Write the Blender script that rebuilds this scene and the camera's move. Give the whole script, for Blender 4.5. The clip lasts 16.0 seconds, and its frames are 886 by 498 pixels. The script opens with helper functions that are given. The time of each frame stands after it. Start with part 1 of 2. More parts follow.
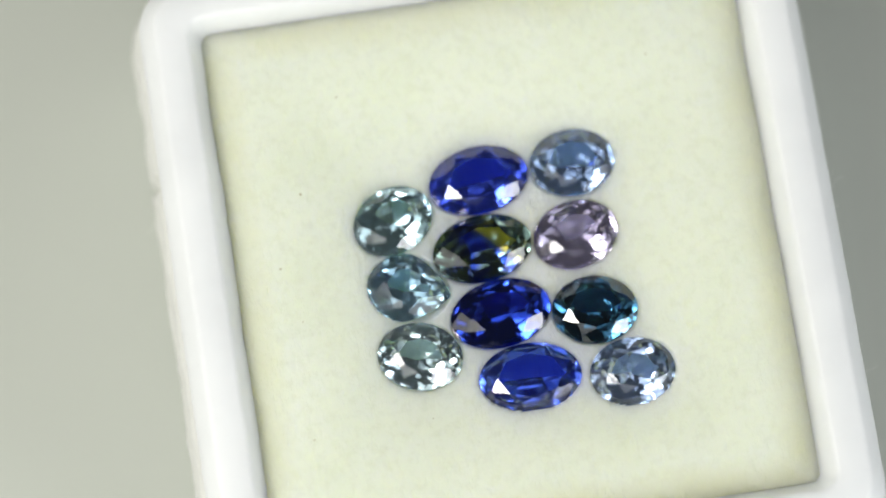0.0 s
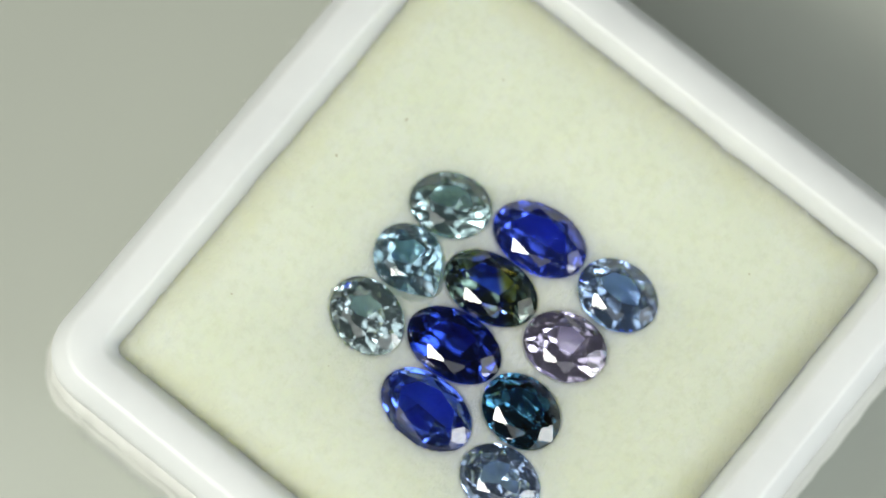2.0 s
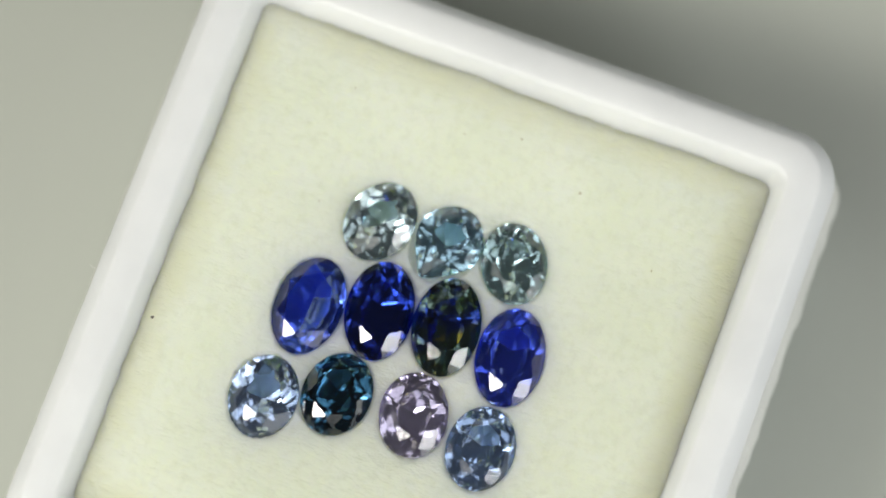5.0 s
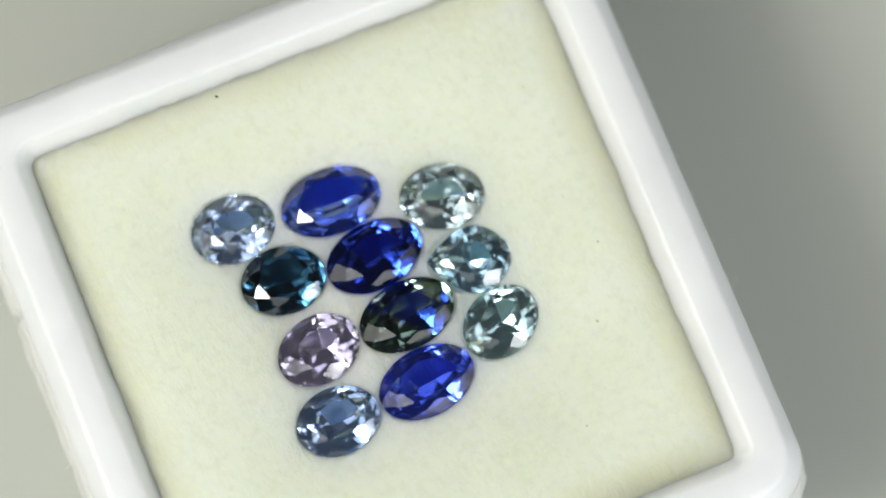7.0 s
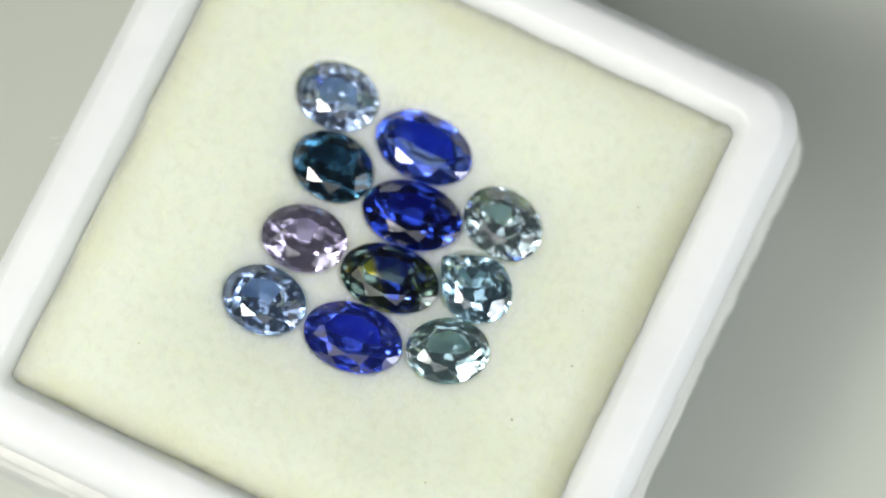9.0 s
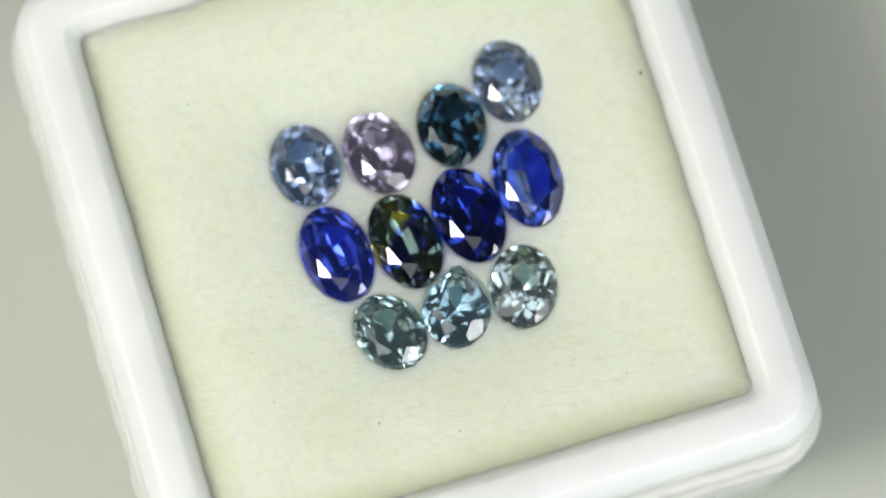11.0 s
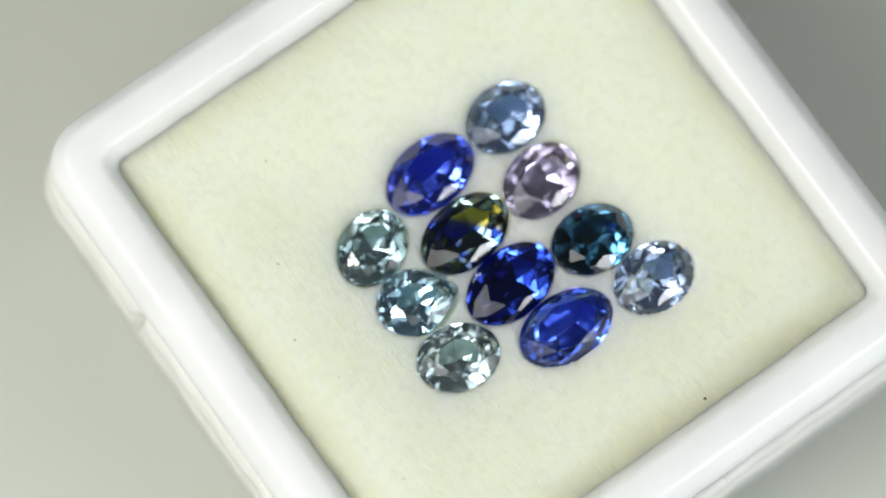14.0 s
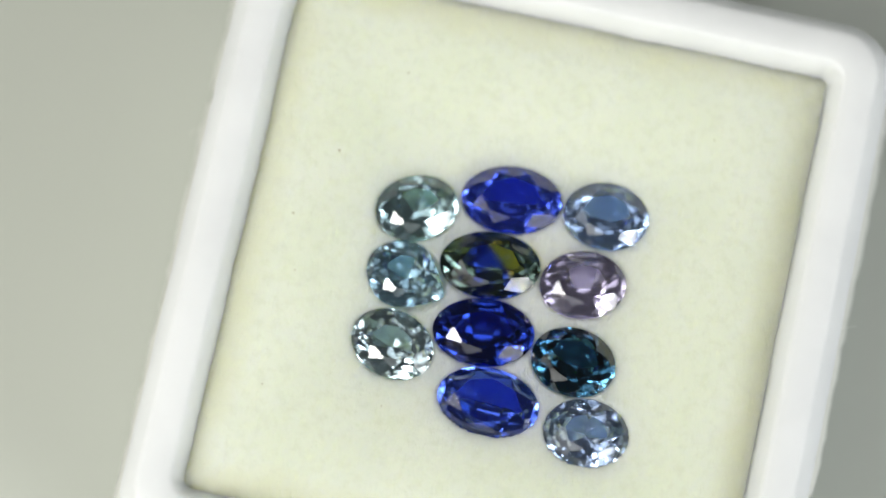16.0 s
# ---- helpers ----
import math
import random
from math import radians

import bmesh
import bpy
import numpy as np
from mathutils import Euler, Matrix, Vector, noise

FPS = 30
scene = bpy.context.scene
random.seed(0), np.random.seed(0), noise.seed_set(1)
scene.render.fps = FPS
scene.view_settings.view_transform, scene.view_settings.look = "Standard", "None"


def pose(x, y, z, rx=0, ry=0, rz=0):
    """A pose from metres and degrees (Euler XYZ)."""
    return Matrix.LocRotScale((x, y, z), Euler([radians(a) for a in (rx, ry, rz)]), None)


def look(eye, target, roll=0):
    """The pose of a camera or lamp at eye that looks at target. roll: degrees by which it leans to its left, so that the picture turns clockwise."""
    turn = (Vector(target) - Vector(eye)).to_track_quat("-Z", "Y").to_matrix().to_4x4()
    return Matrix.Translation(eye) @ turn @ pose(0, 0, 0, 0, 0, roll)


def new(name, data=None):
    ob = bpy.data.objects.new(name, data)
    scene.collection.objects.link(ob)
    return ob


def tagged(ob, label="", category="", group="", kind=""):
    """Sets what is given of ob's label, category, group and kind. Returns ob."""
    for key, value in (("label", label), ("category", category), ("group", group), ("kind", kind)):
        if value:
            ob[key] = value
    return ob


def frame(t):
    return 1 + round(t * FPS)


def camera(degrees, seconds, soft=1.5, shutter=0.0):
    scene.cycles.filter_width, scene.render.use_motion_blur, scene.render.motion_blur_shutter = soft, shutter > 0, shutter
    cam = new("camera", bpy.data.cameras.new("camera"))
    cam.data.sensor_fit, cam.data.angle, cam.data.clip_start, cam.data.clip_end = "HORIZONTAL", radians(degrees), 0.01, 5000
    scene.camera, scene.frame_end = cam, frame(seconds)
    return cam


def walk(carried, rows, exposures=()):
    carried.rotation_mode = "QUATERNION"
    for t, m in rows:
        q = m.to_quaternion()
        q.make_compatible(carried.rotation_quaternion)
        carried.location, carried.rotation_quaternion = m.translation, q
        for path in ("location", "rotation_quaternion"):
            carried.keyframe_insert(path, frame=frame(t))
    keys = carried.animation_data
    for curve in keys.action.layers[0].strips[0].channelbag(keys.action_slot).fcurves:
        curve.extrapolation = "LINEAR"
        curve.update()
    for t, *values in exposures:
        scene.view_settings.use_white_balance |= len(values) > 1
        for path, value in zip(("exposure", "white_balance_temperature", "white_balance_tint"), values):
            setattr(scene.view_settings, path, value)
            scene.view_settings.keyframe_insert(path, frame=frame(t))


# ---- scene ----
# The camera stands still over a slowly turning gem box; 1 mm is 0.001 m.
MM = 0.001
SPIN = 23.824                                   # degrees a second, clockwise seen from above
cam = camera(14.0, 16.0, soft=1.8)
cam.data.dof.use_dof = True
cam.data.dof.focus_distance = 0.2125
cam.data.dof.aperture_fstop = 12.0
EYE = pose(-0.00291, -0.04345, 0.2098, 12.1536, -0.8298, -0.0074)
walk(cam, [(0.0, EYE), (16.0, EYE)], exposures=[(0.0, 0.03, 6470, 10.5), (1.0, 0.02, 6470, 10.0), (2.0, -0.11, 6540, 5.5), (3.0, -0.13, 6620, 6.0), (3.5, -0.13, 6640, 9.0), (6.3, -0.08, 6540, 10.0), (7.5, 0.0, 6440, 10.0),
                                           (9.0, 0.06, 6470, 10.0), (11.5, -0.02, 6530, 9.5), (12.5, -0.01, 6500, 10.0), (14.5, 0.03, 6450, 10.0), (16.0, 0.0, 6500, 10.0)])

# ---- light: lamp, softbox, back lamp, two added fills, a dim room around ----
world = bpy.data.worlds.new("room")
scene.world = world
world.use_nodes = True
world.node_tree.nodes["Background"].inputs["Color"].default_value = (0.95, 1.0, 0.93, 1)
world.node_tree.nodes["Background"].inputs["Strength"].default_value = 0.035


def area_lamp(name, eye, target, size_x, size_y, watts, colour):
    data = bpy.data.lights.new(name, "AREA")
    data.shape, data.size, data.size_y = "RECTANGLE", size_x, size_y
    data.energy, data.color = watts, colour
    ob = new(name, data)
    ob.matrix_world = look(eye, target)
    return tagged(ob, "unseen soft white lamp around the table", "lamp")


area_lamp("desk_lamp_left", (-0.155, -0.075, 0.21), (0, 0, -0.005), 0.08, 0.08, 0.47, (1.0, 0.98, 0.91))
# wide fill added behind the left lamp: softer shadows, more lit facets
area_lamp("fill_left", (-0.165, -0.080, 0.223), (0, 0, -0.005), 0.22, 0.22, 0.24, (1.0, 0.99, 0.93))
area_lamp("softbox_right", (0.174, -0.136, 0.095), (0, 0, 0), 0.18, 0.144, 0.17, (0.95, 0.98, 0.98))
area_lamp("softbox_core", (0.160, -0.126, 0.089), (0, 0, 0), 0.09, 0.078, 0.15, (0.97, 0.98, 1.0))
area_lamp("desk_lamp_back", (0.03, 0.33, 0.48), (0, 0, 0), 0.25, 0.25, 0.30, (0.98, 1.0, 0.99))
# fill added high in front, standing for no known lamp
area_lamp("fill_front", (-0.12, -0.30, 0.52), (0, 0, 0), 0.31, 0.31, 0.34, (0.98, 1.0, 0.97))


# ---- materials ----
def material(name):
    m = bpy.data.materials.new(name)
    m.use_nodes = True
    return m, m.node_tree, m.node_tree.nodes["Principled BSDF"]


def node(tree, kind, **inputs):
    n = tree.nodes.new(kind)
    for key, value in inputs.items():
        n.inputs[key.replace("_", " ")].default_value = value
    return n


def mix(tree, a, b, factor):
    n = tree.nodes.new("ShaderNodeMix")
    n.data_type = "RGBA"
    for slot, value in ((6, a), (7, b), (0, factor)):
        if isinstance(value, (tuple, float, int)):
            n.inputs[slot].default_value = value
        else:
            tree.links.new(value, n.inputs[slot])
    return n.outputs[2]


def ramp(tree, source, lo, hi, a=0.0, b=1.0):
    n = tree.nodes.new("ShaderNodeMapRange")
    n.inputs["From Min"].default_value, n.inputs["From Max"].default_value = lo, hi
    n.inputs["To Min"].default_value, n.inputs["To Max"].default_value = a, b
    tree.links.new(source, n.inputs["Value"])
    return n.outputs[0]


def noise_of(tree, scale, detail=3.0, rough=0.55):
    co = tree.nodes.new("ShaderNodeTexCoord")
    n = node(tree, "ShaderNodeTexNoise", Scale=scale, Detail=detail, Roughness=rough)
    tree.links.new(co.outputs["Object"], n.inputs["Vector"])
    return n.outputs["Fac"]


def bump(tree, shader, height, strength, distance):
    b = node(tree, "ShaderNodeBump", Strength=strength, Distance=distance)
    tree.links.new(height, b.inputs["Height"])
    tree.links.new(b.outputs[0], shader.inputs["Normal"])


def white_plastic(name, tone, rough, relief=0.06):
    m, tree, s = material(name)
    big, fine = noise_of(tree, 160.0, 3.0), noise_of(tree, 1800.0, 4.0)
    tree.links.new(mix(tree, tone, tuple(c * 0.93 for c in tone[:3]) + (1,), ramp(tree, big, 0.35, 0.7)), s.inputs["Base Color"])
    tree.links.new(ramp(tree, fine, 0.3, 0.7, rough - 0.03, rough + 0.03), s.inputs["Roughness"])
    bump(tree, s, big, relief, 0.0006)
    s.inputs["IOR"].default_value = 1.49
    s.inputs["Subsurface Weight"].default_value = 0.9            # milky, light-passing plastic
    s.inputs["Subsurface Radius"].default_value = (1.0, 1.0, 1.0)
    s.inputs["Subsurface Scale"].default_value = 0.003
    return m


RIM_PLASTIC = white_plastic("white_plastic", (0.83, 0.85, 0.865, 1), 0.35)
LEDGE_PLASTIC = white_plastic("cream_plastic", (0.80, 0.81, 0.76, 1), 0.4, 0.45)


def foam_material():
    m, tree, s = material("cream_foam")
    co = tree.nodes.new("ShaderNodeTexCoord")
    sep = tree.nodes.new("ShaderNodeSeparateXYZ")
    tree.links.new(co.outputs["Object"], sep.inputs[0])
    edge = []
    for axis in ("X", "Y"):
        a = tree.nodes.new("ShaderNodeMath")
        a.operation = "ABSOLUTE"
        tree.links.new(sep.outputs[axis], a.inputs[0])
        edge.append(a.outputs[0])
    far = tree.nodes.new("ShaderNodeMath")
    far.operation = "MAXIMUM"
    tree.links.new(edge[0], far.inputs[0])
    tree.links.new(edge[1], far.inputs[1])
    wob = tree.nodes.new("ShaderNodeMath")
    wob.operation = "MULTIPLY_ADD"
    tree.links.new(noise_of(tree, 260.0, 3.0), wob.inputs[0])
    wob.inputs[1].default_value = 0.0022
    tree.links.new(far.outputs[0], wob.inputs[2])
    margin = ramp(tree, wob.outputs[0], 0.0149, 0.0168)          # yellower towards the pad's edge
    blotch = ramp(tree, noise_of(tree, 220.0, 4.0), 0.35, 0.7)
    base = mix(tree, (0.775, 0.82, 0.70, 1), (0.745, 0.795, 0.65, 1), blotch)
    base = mix(tree, base, (0.66, 0.70, 0.55, 1), ramp(tree, noise_of(tree, 1500.0, 4.0, 0.7), 0.48, 0.8, 0.0, 0.7))   # pores
    tree.links.new(mix(tree, base, (0.72, 0.745, 0.525, 1), margin), s.inputs["Base Color"])
    s.inputs["Roughness"].default_value = 0.95
    s.inputs["Subsurface Weight"].default_value = 0.9
    s.inputs["Subsurface Radius"].default_value = (1.0, 0.97, 0.7)
    s.inputs["Subsurface Scale"].default_value = 0.004
    s.inputs["Specular IOR Level"].default_value = 0.15
    stretch = tree.nodes.new("ShaderNodeMapping")
    stretch.inputs["Scale"].default_value = (1.0, 0.4, 1.0)       # ribbed along one way
    tree.links.new(co.outputs["Object"], stretch.inputs[0])
    n = node(tree, "ShaderNodeTexNoise", Scale=2300.0, Detail=3.0, Roughness=0.65)
    tree.links.new(stretch.outputs[0], n.inputs["Vector"])
    bump(tree, s, n.outputs["Fac"], 0.5, 0.0004)
    return m


FOAM = foam_material()


def table_material():
    m, tree, s = material("grey_tabletop")
    tree.links.new(mix(tree, (0.52, 0.545, 0.49, 1), (0.48, 0.505, 0.452, 1), noise_of(tree, 25.0, 3.0)), s.inputs["Base Color"])
    s.inputs["Roughness"].default_value = 0.6
    bump(tree, s, noise_of(tree, 900.0, 3.0), 0.2, 0.0003)
    return m


TABLETOP = table_material()


def gem_material(name, colour, zone=None, start=0.0, end=1.0, clear=1.0):
    """A faceted crystal; zone: a second colour towards one end."""
    m, tree, s = material(name)
    s.inputs["Roughness"].default_value = 0.05
    s.inputs["Transmission Weight"].default_value = clear
    s.inputs["IOR"].default_value = 1.77
    bump(tree, s, noise_of(tree, 520.0, 2.0), 0.025, 0.0004)          # softly uneven polish
    if zone:
        co = tree.nodes.new("ShaderNodeTexCoord")
        along = tree.nodes.new("ShaderNodeVectorMath")
        along.operation = "DOT_PRODUCT"
        tree.links.new(co.outputs["Object"], along.inputs[0])
        along.inputs[1].default_value = (0.78, 0.62, 0.0)
        tree.links.new(mix(tree, colour, zone, ramp(tree, along.outputs["Value"], start * MM, end * MM)), s.inputs["Base Color"])
    else:
        tree.links.new(mix(tree, colour, tuple(c * 0.8 for c in colour[:3]) + (1,), noise_of(tree, 400.0, 1.0)), s.inputs["Base Color"])
    return m


DARK, _tree, _s = material("dark_dust")
_s.inputs["Base Color"].default_value = (0.10, 0.09, 0.06, 1)
_s.inputs["Roughness"].default_value = 0.9
OLIVE, _tree, _s = material("olive_dust")
_s.inputs["Base Color"].default_value = (0.50, 0.48, 0.33, 1)
_s.inputs["Roughness"].default_value = 0.9
FIBRE, _tree, _s = material("white_fibre")
_s.inputs["Base Color"].default_value = (0.75, 0.76, 0.72, 1)


# ---- building ----
def part(name, bm, mat, parent=None, label="", smooth=False):
    mesh = bpy.data.meshes.new(name)
    bm.to_mesh(mesh)
    bm.free()
    mesh.materials.append(mat)
    if smooth:
        mesh.polygons.foreach_set("use_smooth", [True] * len(mesh.polygons))
    ob = new(name, mesh)
    if parent:
        ob.parent = parent
    return tagged(ob, label)


def rounded_square(half, radius, n_edge=56, n_corner=9):
    """Points round a square with rounded corners, anticlockwise, with the corner of each."""
    pts = []
    s = half - radius
    for k in range(4):
        a0 = math.pi / 2 * k
        c = Vector(((s, s), (-s, s), (-s, -s), (s, -s))[k])
        for i in range(n_corner):
            a = a0 + math.pi / 2 * i / (n_corner - 1)
            pts.append(c + radius * Vector((math.cos(a), math.sin(a))))
        a = pts[-1].copy()
        b = Vector(((-s, half), (-half, -s), (s, -half), (half, s))[k])
        for i in range(1, n_edge):
            pts.append(a.lerp(b, i / n_edge))
    return pts


def corner_radius(d):
    return max(0.5, 0.6 + (d - 15.8) * 0.68)


BOX_Z = -2.4                                    # the rim stands about a millimetre over the pad's margin


def sweep(profile, wear=0.0, gap=()):
    """A closed band: the profile's (distance, height) in mm carried round the square. gap: columns pressed in to a small notch."""
    bm = bmesh.new()
    rings = []
    for d, z in profile:
        ring = []
        for p in rounded_square(d, corner_radius(d)):
            q = Vector((p.x * 1.012, p.y * 1.012, z + BOX_Z))
            w = noise.noise(q * 0.9) * wear + noise.noise(q * 3.1) * wear * 0.5
            if len(ring) in gap:
                q.xy *= min(1.0, 19.55 / max(abs(q.x), abs(q.y)))
            q.xy += p.normalized() * w
            ring.append(bm.verts.new(q * MM))
        rings.append(ring)
    n = len(rings[0])
    count = len(rings)
    for r in range(count):
        a, b = rings[r], rings[(r + 1) % count]
        for i in range(n):
            j = (i + 1) % n
            bm.faces.new((a[i], a[j], b[j], b[i]))
    bmesh.ops.recalc_face_normals(bm, faces=bm.faces)
    return bm


# The table top, one sheet under the box
GROUND_Z = -16.4
bm = bmesh.new()
bmesh.ops.create_grid(bm, x_segments=8, y_segments=8, size=0.45)
bmesh.ops.translate(bm, verts=bm.verts, vec=(0, 0, GROUND_Z * MM))
tagged(part("ground", bm, TABLETOP), "plain matt grey table top under the gem box", "table top", kind="structure")


# The box, turned 8.9 degrees on the turning axis
BOX_REST = pose(3.82 * MM, 1.07 * MM, 0, 0, 0, 8.9)
FOAM_Z = -0.15


# x, y, z in mm, turn in degrees, length in mm: lint caught on the worn rim
FIBRES = [(19.5, 1.2, 2.6, 62, 1.3), (19.5, 0.5, 2.6, 105, 0.9), (19.5, -6.6, 2.4, 55, 0.8), (19.5, 1.9, 2.7, 35, 0.7),
          (19.4, -0.74, 2.6, 70, 1.5), (19.4, -7.69, 2.4, -40, 0.8), (19.4, 0.4, 2.0, 20, 0.7), (-10.5, 19.4, 2.6, 120, 0.7), (-19.4, -6.0, 2.4, 150, 0.8),
          (2.5, -19.42, 2.5, -60, 0.8), (20.1, -9.4, -0.5, 10, 1.0), (-20.1, 6.0, -0.6, 200, 1.0),
          (-19.5, -2.2, 2.8, 165, 0.6), (-19.5, 0.6, 3.0, 190, 0.5), (-19.5, 3.1, 2.6, 150, 0.7), (6.8, 19.45, 2.7, 80, 0.5), (-3.2, 19.45, 2.9, 100, 0.6),
          (19.45, 6.2, 2.7, 15, 0.5), (19.45, 9.8, 2.6, -25, 0.6), (-8.4, -19.45, 2.7, -100, 0.5)]


def lint(length, rng):
    """A thin bent thread from the origin."""
    bm = bmesh.new()
    r, steps = 0.017, 10
    p, a, bend = Vector((-0.15, 0, 0)), 0.0, rng.uniform(-1.2, 1.2)
    rings = []
    for i in range(steps + 1):
        across = Vector((-math.sin(a), math.cos(a), 0))
        rings.append([bm.verts.new((p + (across * math.cos(q) + Vector((0, 0, math.sin(q)))) * r) * MM) for q in (0, 2.1, 4.2)])
        p = p + Vector((math.cos(a), math.sin(a), 0.15 * math.sin(i))) * length / steps
        a += bend / steps + rng.uniform(-0.15, 0.15)
    for lo, hi in zip(rings, rings[1:]):
        for k in range(3):
            bm.faces.new((lo[k], lo[(k + 1) % 3], hi[(k + 1) % 3], hi[k]))
    bm.faces.new(reversed(rings[0])), bm.faces.new(rings[-1])
    return bm


def gem_box():
    box = new("gem_box")
    tagged(box, "open white plastic gem box with a cream foam pad", "box")
    rim = [(15.66, -2.2), (15.7, 2.0), (15.76, 2.9), (15.84, 3.2), (16.2, 3.92), (16.47, 4.5), (16.54, 4.66), (16.62, 4.78), (16.72, 4.86), (16.86, 4.9),
           (17.5, 4.9), (18.3, 4.9), (18.46, 4.88), (18.58, 4.82), (18.68, 4.72), (19.0, 4.32), (19.26, 3.95), (19.38, 3.72), (19.46, 3.4), (19.5, 2.6), (19.44, 1.6),
           (19.36, 0.8), (19.25, 0.4), (18.8, 0.3), (18.8, -2.2)]
    part("rim", sweep(rim, 0.03), RIM_PLASTIC, box, "glossy white rounded rim", True)
    ledge = [(18.85, 0.25), (19.4, 0.22), (19.75, 0.05), (19.9, -0.25), (19.95, -0.7), (19.8, -0.95), (19.82, -1.1), (20.1, -1.3), (20.18, -1.8), (20.12, -3.0), (20.0, -5.4), (19.9, -6.0), (18.85, -6.0)]
    part("ledge", sweep(ledge, 0.19, (86, 214)), LEDGE_PLASTIC, box, "worn cream lid ledge with a small notch", True)
    wall = [(18.3, -2.25), (18.84, -2.25), (18.84, -6.1), (19.3, -6.1), (19.5, -6.6), (19.6, -9.0), (19.65, -13.3), (19.3, -13.9), (18.5, -14.0), (18.3, -13.8)]
    part("wall", sweep(wall, 0.05), RIM_PLASTIC, box, "", True)
    bm = bmesh.new()
    bmesh.ops.create_cube(bm, size=1.0)
    bmesh.ops.scale(bm, verts=bm.verts, vec=(37.0 * MM, 37.0 * MM, 2.0 * MM))
    bmesh.ops.translate(bm, verts=bm.verts, vec=(0, 0, (-12.6 + BOX_Z) * MM))
    part("bottom", bm, RIM_PLASTIC, box)
    rng = random.Random(3)
    for x, y, z, turn, length in FIBRES:
        f = part("fibre", lint(length, rng), FIBRE, box, "fine white lint fibre", True)
        f.matrix_basis = pose(x * 1.012 * MM, y * 1.012 * MM, (z + BOX_Z) * MM, rng.uniform(-20, 20), rng.uniform(-25, 25), turn)
    return box


BOX = gem_box()

# stone, x, y, turn, length, width: mm and degrees
STONES = [
    ("A", -2.85, 3.41, 33.0, 4.95, 3.98), ("B", 2.24, 5.93, 15.5, 6.0, 4.1), ("C", 7.85, 7.05, 10.5, 5.1, 4.1),
    ("D", 2.47, 1.76, 16.0, 6.02, 4.08), ("E", 8.02, 2.64, 21.0, 5.15, 4.1), ("F", -1.89, -0.68, -9.0, 5.0, 4.0),
    ("G", 3.55, -2.17, 16.0, 6.05, 4.1), ("H", 9.14, -1.92, 3.0, 5.1, 4.12), ("I", -1.21, -4.79, -7.0, 5.08, 4.05),
    ("J", 5.31, -5.99, 7.0, 6.08, 4.1), ("K", 11.35, -5.64, 10.0, 5.1, 4.1)]
LOOKS = {
    "A": ("pale grey-teal oval sapphire", gem_material("grey_teal_crystal", (0.53, 0.76, 0.84, 1), clear=0.965)),
    "B": ("vivid royal blue oval sapphire", gem_material("royal_blue_crystal", (0.07, 0.13, 0.95, 1), clear=0.96)),
    "C": ("light steel-blue oval sapphire", gem_material("steel_blue_crystal", (0.44, 0.62, 1, 1), clear=0.965)),
    "D": ("dark blue and yellow-green bicolour oval sapphire", gem_material("bicolour_crystal", (0.025, 0.07, 0.5, 1), (0.95, 0.86, 0.10, 1), 0.4, 0.8)),
    "E": ("pale lavender oval sapphire", gem_material("lavender_crystal", (0.76, 0.7, 1, 1), clear=0.965)),
    "F": ("pale teal-blue pear-shaped sapphire", gem_material("pear_teal_crystal", (0.45, 0.72, 0.92, 1), clear=0.965)),
    "G": ("deep ink-blue oval sapphire", gem_material("ink_blue_crystal", (0.025, 0.065, 0.6, 1))),
    "H": ("dark teal-blue oval sapphire", gem_material("dark_teal_crystal", (0.045, 0.16, 0.29, 1))),
    "I": ("pale silvery teal oval sapphire", gem_material("silver_teal_crystal", (0.62, 0.8, 0.88, 1), clear=0.965)),
    "J": ("deep blue oval sapphire, wide clear table,", gem_material("deep_blue_crystal", (0.09, 0.18, 1, 1), clear=0.98)),
    "K": ("light violet-blue oval sapphire", gem_material("violet_blue_crystal", (0.5, 0.66, 1, 1), clear=0.965))}
CROWN = 0.36                                    # height above the girdle, of the half width
# depth below the girdle, and the table's share, stone by stone
CUTS = {"A": (0.91, 0.57), "B": (0.80, 0.60), "C": (0.82, 0.57), "D": (0.86, 0.58), "E": (0.91, 0.55), "F": (0.94, 0.54),
        "G": (0.90, 0.58), "H": (0.82, 0.60), "I": (0.91, 0.52), "J": (0.66, 0.64), "K": (0.88, 0.52)}
GIRDLE = 0.05


KINDS = {key: "step" for key in "ABCDEGHJ"}
KINDS["F"] = "pear"
LEAN = {"B": (1.5, -1.0), "D": (-1.0, 1.0), "G": (0.5, 1.5), "H": (-1.5, -1.0), "J": (2.5, 0.5), "A": (2.0, 1.0), "C": (-2.0, 1.5),
        "E": (1.0, -2.5), "F": (-2.5, -1.0), "I": (1.5, 2.5), "K": (-1.0, -2.0)}        # degrees by which each stone leans


def outline(kind, n=72):
    """The girdle's outline in the unit circle; a pear has its tip at +x."""
    pts = []
    for i in range(n):
        a = 2 * math.pi * i / n
        x, y = math.cos(a), math.sin(a)
        if kind == "pear":
            y *= 1.0 - 0.62 * max(0.0, (x + 0.25) / 1.25) ** 1.7
            y *= 1.06
        pts.append(Vector((x, y)))
    return pts


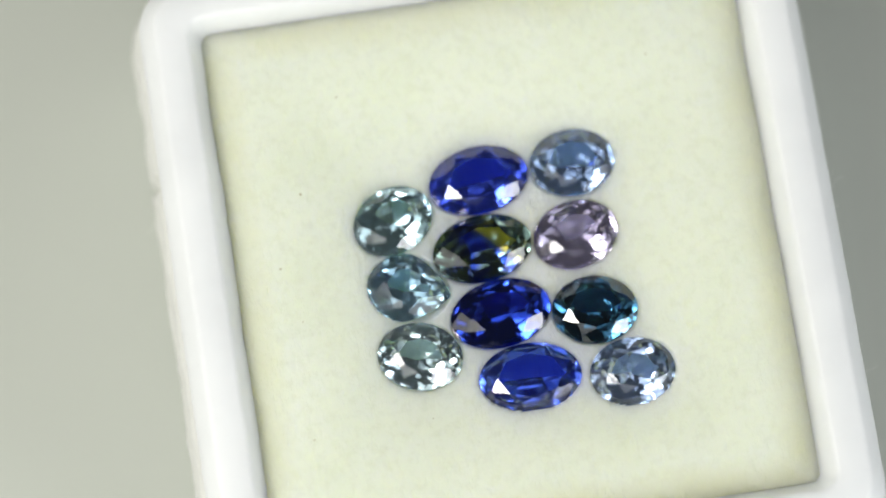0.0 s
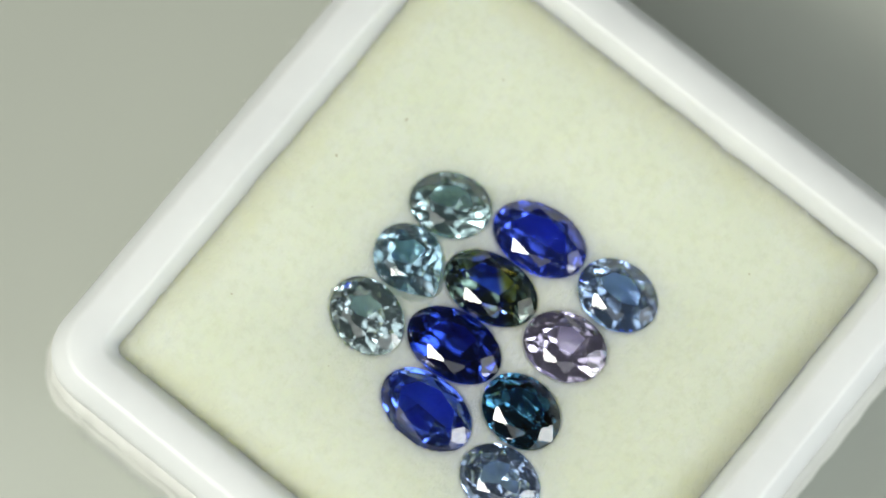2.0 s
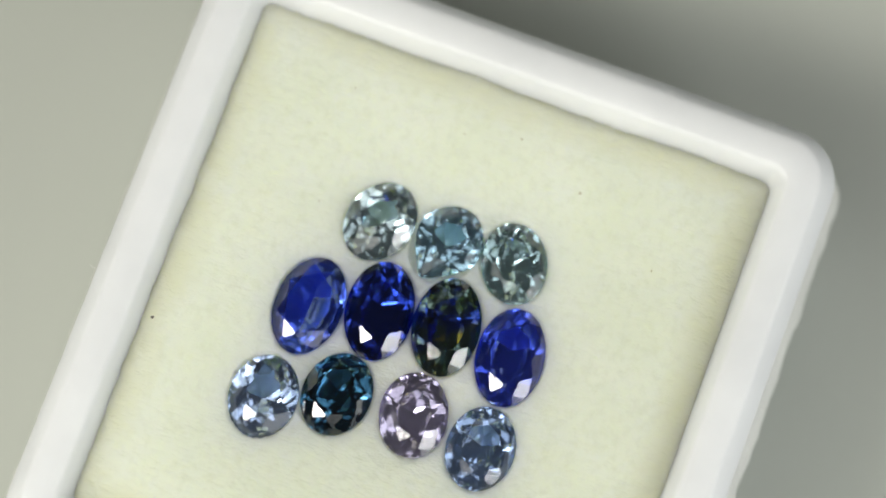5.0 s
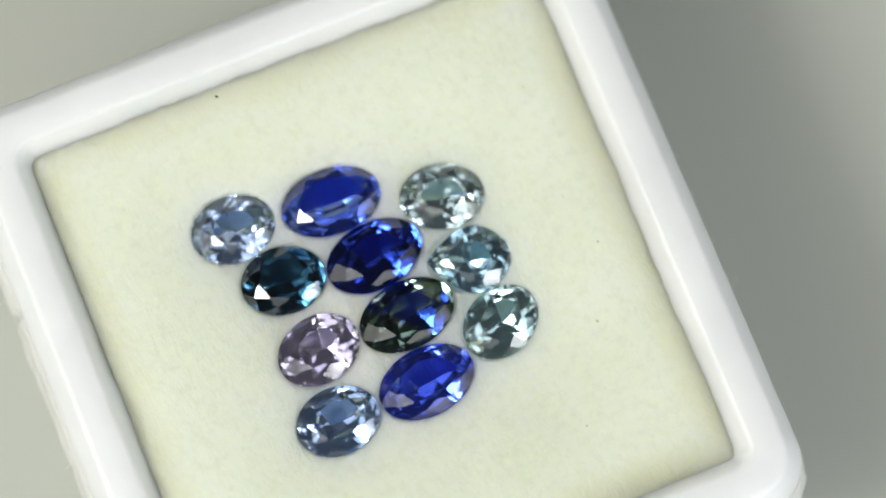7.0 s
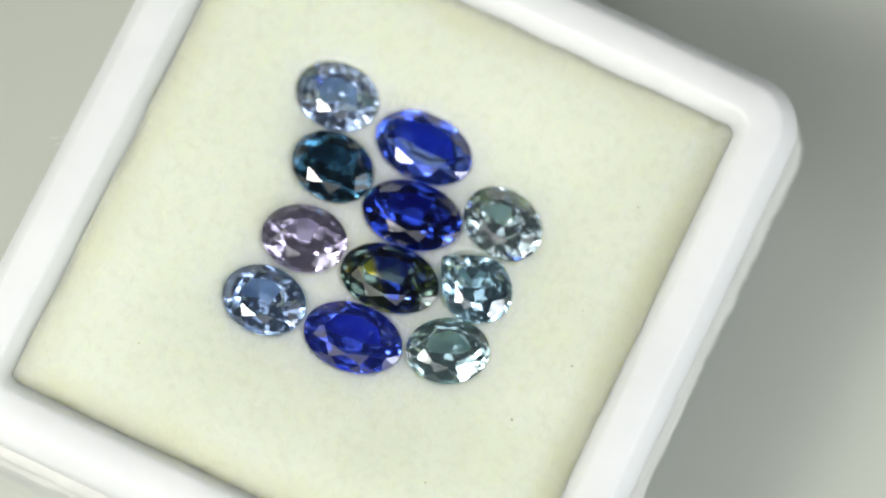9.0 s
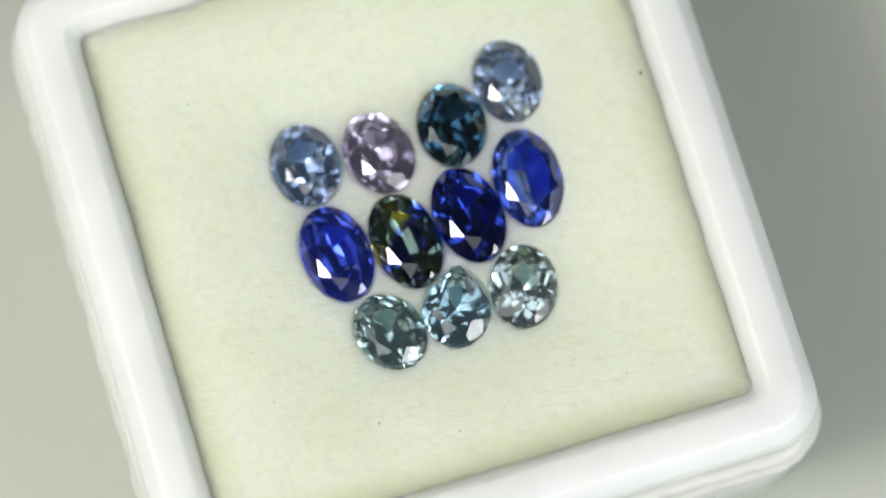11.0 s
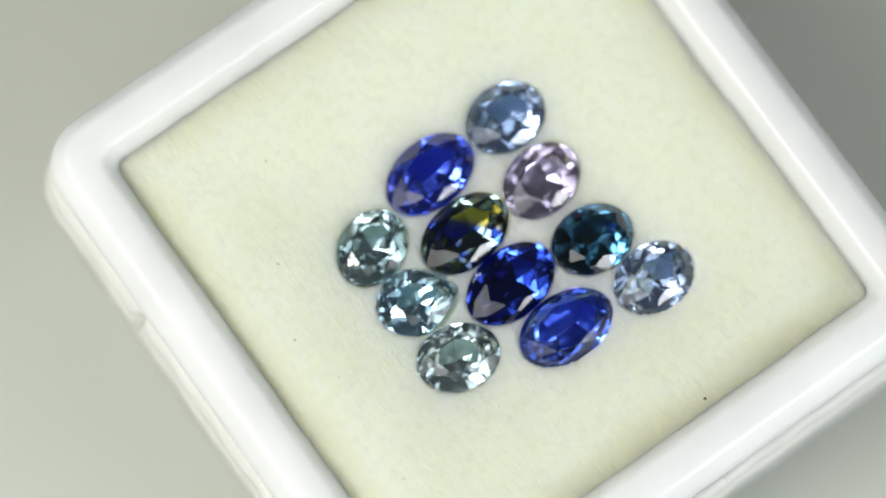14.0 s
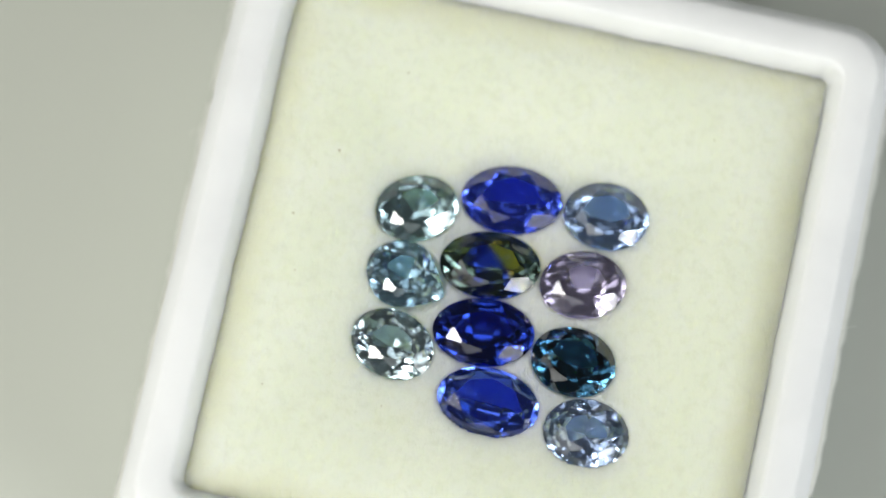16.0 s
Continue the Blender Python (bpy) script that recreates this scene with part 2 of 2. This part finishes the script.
def cut_stone(length, width, kind, depth, table, seed, tiers=3, play=1.0):
    """A prism on the girdle's outline, cut by one plane for each facet: a brilliant crown over a brilliant or a stepped pavilion."""
    rng = random.Random(seed)
    b = width / 2
    girdle = [Vector((p.x * length / 2, p.y * b)) for p in outline("pear" if kind == "pear" else "oval")]
    support = lambda a: max(p.x * math.cos(a) + p.y * math.sin(a) for p in girdle)
    bm = bmesh.new()
    base = [bm.verts.new((p.x, p.y, -1.6 * b)) for p in girdle]
    top = [bm.verts.new((p.x, p.y, (CROWN + GIRDLE / 2) * b)) for p in girdle]
    n = len(girdle)
    bm.faces.new(reversed(base)), bm.faces.new(top)
    for i in range(n):
        bm.faces.new((base[i], base[(i + 1) % n], top[(i + 1) % n], top[i]))
    planes = []

    def facet(angle, z0, fall, up, inset=1.0, steep=False):
        """The plane through height z0 at the outline in the direction of the circle's angle; fall: its drop to the middle.
        steep: the same true slope all round, which leaves a keel."""
        angle += rng.uniform(-0.06, 0.06) * play
        angle = math.atan2(math.sin(angle) / b, math.cos(angle) / (length / 2))     # the circle's normal, on the oval
        h = support(angle) * inset
        slope = fall * (1.0 + rng.uniform(-0.045, 0.045) * play) * (1.0 if steep else b / h * inset)
        u = Vector((math.cos(angle), math.sin(angle), 0))
        normal = (u * slope + Vector((0, 0, 1 if up else -1))).normalized()
        planes.append((u * h + Vector((0, 0, z0 * b)), normal))

    rise = CROWN / (1 - table)
    for k in range(16):
        facet(math.pi / 8 * (k + 0.5), GIRDLE / 2, rise * 1.3, True)
    for k in range(8):
        a = math.pi / 4 * k
        facet(a, GIRDLE / 2 + 0.012, rise, True)
        facet(a + math.pi / 8, GIRDLE / 2 + CROWN * 0.82, rise * 0.55, True, table + (1 - table) * 0.2)
    if kind == "step":
        for k in range(8):
            a = math.pi / 4 * k
            facet(a, -GIRDLE / 2, depth * 1.42, False, 1.0, True)
            facet(a, -GIRDLE / 2 - depth * 0.16, depth * 0.9, False, 1.0, True)
            if tiers > 2:
                facet(a + math.pi / 8, -GIRDLE / 2 - depth * 0.34, depth * 0.79, False, 1.0, True)
    else:
        for k in range(16):
            facet(math.pi / 8 * (k + 0.5), -GIRDLE / 2, depth * 1.18, False)
        for k in range(8):
            facet(math.pi / 4 * k, -GIRDLE / 2 - 0.012, depth, False)
            facet(math.pi / 4 * k + math.pi / 8, -GIRDLE / 2 - depth * 0.3, depth * 0.86, False, 0.72)
    for co, normal in planes:
        geom = bm.verts[:] + bm.edges[:] + bm.faces[:]
        cut = bmesh.ops.bisect_plane(bm, geom=geom, dist=1e-5, plane_co=co, plane_no=normal, clear_outer=True)
        edges = [g for g in cut["geom_cut"] if isinstance(g, bmesh.types.BMEdge) and g.is_boundary]
        if len(edges) > 2:
            bmesh.ops.contextual_create(bm, geom=edges)
    bmesh.ops.remove_doubles(bm, verts=bm.verts, dist=4e-4)
    bmesh.ops.scale(bm, verts=bm.verts, vec=(MM, MM, MM))
    bmesh.ops.recalc_face_normals(bm, faces=bm.faces)
    return bm


MOVING = [(BOX, BOX_REST @ pose(0.15 * MM, 0.05 * MM, 0))]
for i, (key, x, y, turn, length, width) in enumerate(STONES):
    label, mat = LOOKS[key]
    bm = cut_stone(length, width, KINDS.get(key, "brilliant"), *CUTS[key], 40 + i, *((2, 0.4) if key in "BDGHJ" else (3, 1.0)))
    stone = tagged(new("sapphire"), label + " in the foam pad", "gemstone", "sapphires on the pad")
    bm.normal_update()
    for name, keep in (("table", lambda z: z > 0.995), ("crown", lambda z: 0.0 < z <= 0.995), ("pavilion", lambda z: z <= 0.0)):
        piece = bm.copy()
        bmesh.ops.delete(piece, geom=[f for f in piece.faces if not keep(round(f.normal.z, 4))], context="FACES")
        part(name, piece, mat, stone)
    bm.free()
    MOVING.append((stone, pose(x * MM, y * MM, 0, LEAN[key][0] * 0.5, LEAN[key][1] * 0.5, turn)))


# x, y, half size in mm
SPECKS = [(4.41, -15.5, 0.11, DARK), (10.26, 10.99, 0.06, OLIVE), (-13.27, 1.22, 0.08, OLIVE), (-12.42, -2.09, 0.06, OLIVE), (-11.45, 5.6, 0.09, OLIVE),
          (-12.77, -9.17, 0.06, OLIVE), (-8.47, 11.15, 0.07, OLIVE), (-5.7, -8.83, 0.05, OLIVE)]


def foam_pad():
    """A soft pad, pressed in under each stone."""
    half, n = 16.15, 264
    to_box = BOX_REST.inverted()
    seats = []
    for key, x, y, turn, length, width in STONES:
        m = (pose(x * MM, y * MM, 0, 0, 0, turn)).inverted() @ BOX_REST
        seats.append((m, length / 2, width / 2, CUTS[key][0], 3.0 if KINDS.get(key) == "step" else 1.0))
    xs = np.linspace(-half, half, n)
    gx, gy = np.meshgrid(xs, xs)
    z = np.full_like(gx, FOAM_Z)
    for i in range(n):
        for j in range(n):
            q = Vector((gx[i, j], gy[i, j], 0))
            z[i, j] += 0.06 * noise.noise(q * 0.25) + 0.025 * noise.noise(q * 1.3) + 0.012 * noise.noise(q * 4.0)
    soft_edge = (abs(gx) ** 5 + abs(gy) ** 5) ** 0.2
    sag = np.clip((soft_edge - 5.0) / 9.0, 0, 1)
    z += 1.35 * sag * sag * (3 - 2 * sag)                    # the pad sinks a little towards its middle
    curl = np.clip(((abs(gx) ** 14 + abs(gy) ** 14) ** (1 / 14) - 13.3) / 2.46, 0, 1)
    for i in range(n):
        for j in range(n):
            if curl[i, j] > 0:                              # and rolls off unevenly beside the rim
                q = Vector((gx[i, j], gy[i, j], 3.0))
                z[i, j] -= 0.3 * curl[i, j] ** 2.0 * (0.75 + 0.5 * noise.noise(q * 0.35) + 0.3 * noise.noise(q * 1.6))
    for m, a, b, depth, power in seats:
        c = np.array(m)
        u = (c[0, 0] * gx + c[0, 1] * gy + c[0, 3] * 1000) / a
        v = (c[1, 0] * gx + c[1, 1] * gy + c[1, 3] * 1000) / b
        rho = np.hypot(u, v)
        under = -(GIRDLE / 2 + depth * (1.0 - rho ** power)) * b - 0.2
        z = np.where(rho < 1.0, np.minimum(z, under), z + 0.03 * np.clip(1 - (rho - 1.0) / 0.3, 0, 1) ** 2)
    verts = [(float(gx[i, j]) * MM, float(gy[i, j]) * MM, float(z[i, j]) * MM) for i in range(n) for j in range(n)]
    faces = [(i * n + j, i * n + j + 1, (i + 1) * n + j + 1, (i + 1) * n + j) for i in range(n - 1) for j in range(n - 1)]
    # skirt and underside
    ring = [j for j in range(n)] + [i * n + n - 1 for i in range(1, n)] + [(n - 1) * n + j for j in range(n - 2, -1, -1)] + [i * n for i in range(n - 2, 0, -1)]
    high = len(verts)                                       # the skirt has its own sharp edge
    verts += [verts[q] for q in ring]
    low = len(verts)
    verts += [(verts[r][0], verts[r][1], -13.8 * MM) for r in ring]
    for k in range(len(ring)):
        l = (k + 1) % len(ring)
        faces.append((high + l, high + k, low + k, low + l))
    faces.append(tuple(reversed(range(low, low + len(ring)))))
    mesh = bpy.data.meshes.new("foam_pad")
    mesh.from_pydata(verts, [], faces)
    mesh.materials.append(FOAM)
    mesh.polygons.foreach_set("use_smooth", [True] * len(mesh.polygons))
    pad = tagged(new("foam_pad", mesh), "soft cream foam pad with yellower margins", "foam pad")
    rng = random.Random(5)
    for x, y, size, mat in SPECKS:
        i, j = int(round((y + half) / (2 * half) * (n - 1))), int(round((x + half) / (2 * half) * (n - 1)))
        bm = bmesh.new()
        bmesh.ops.create_icosphere(bm, subdivisions=2, radius=size * MM)
        for v in bm.verts:
            v.co *= 1 + 0.5 * noise.noise(v.co * 9000 + Vector((x, y, 0)))
        bmesh.ops.scale(bm, verts=bm.verts, vec=(1.0, rng.uniform(0.55, 0.9), 0.5))
        speck = part("dust_speck", bm, mat, pad, "tiny dark dust speck")
        speck.matrix_basis = pose(x * MM, y * MM, (float(z[i, j]) + size * 0.25) * MM, 0, 0, rng.uniform(0, 180))
    return pad


PAD = foam_pad()
MOVING.append((PAD, BOX_REST))


def motions():
    """Everything on the turning plate goes round one upright axis at a steady speed."""
    for thing, rest in MOVING:
        walk(thing, [(k * 0.5, pose(0, 0, 0, 0, 0, -SPIN * k * 0.5) @ rest) for k in range(33)])


motions()
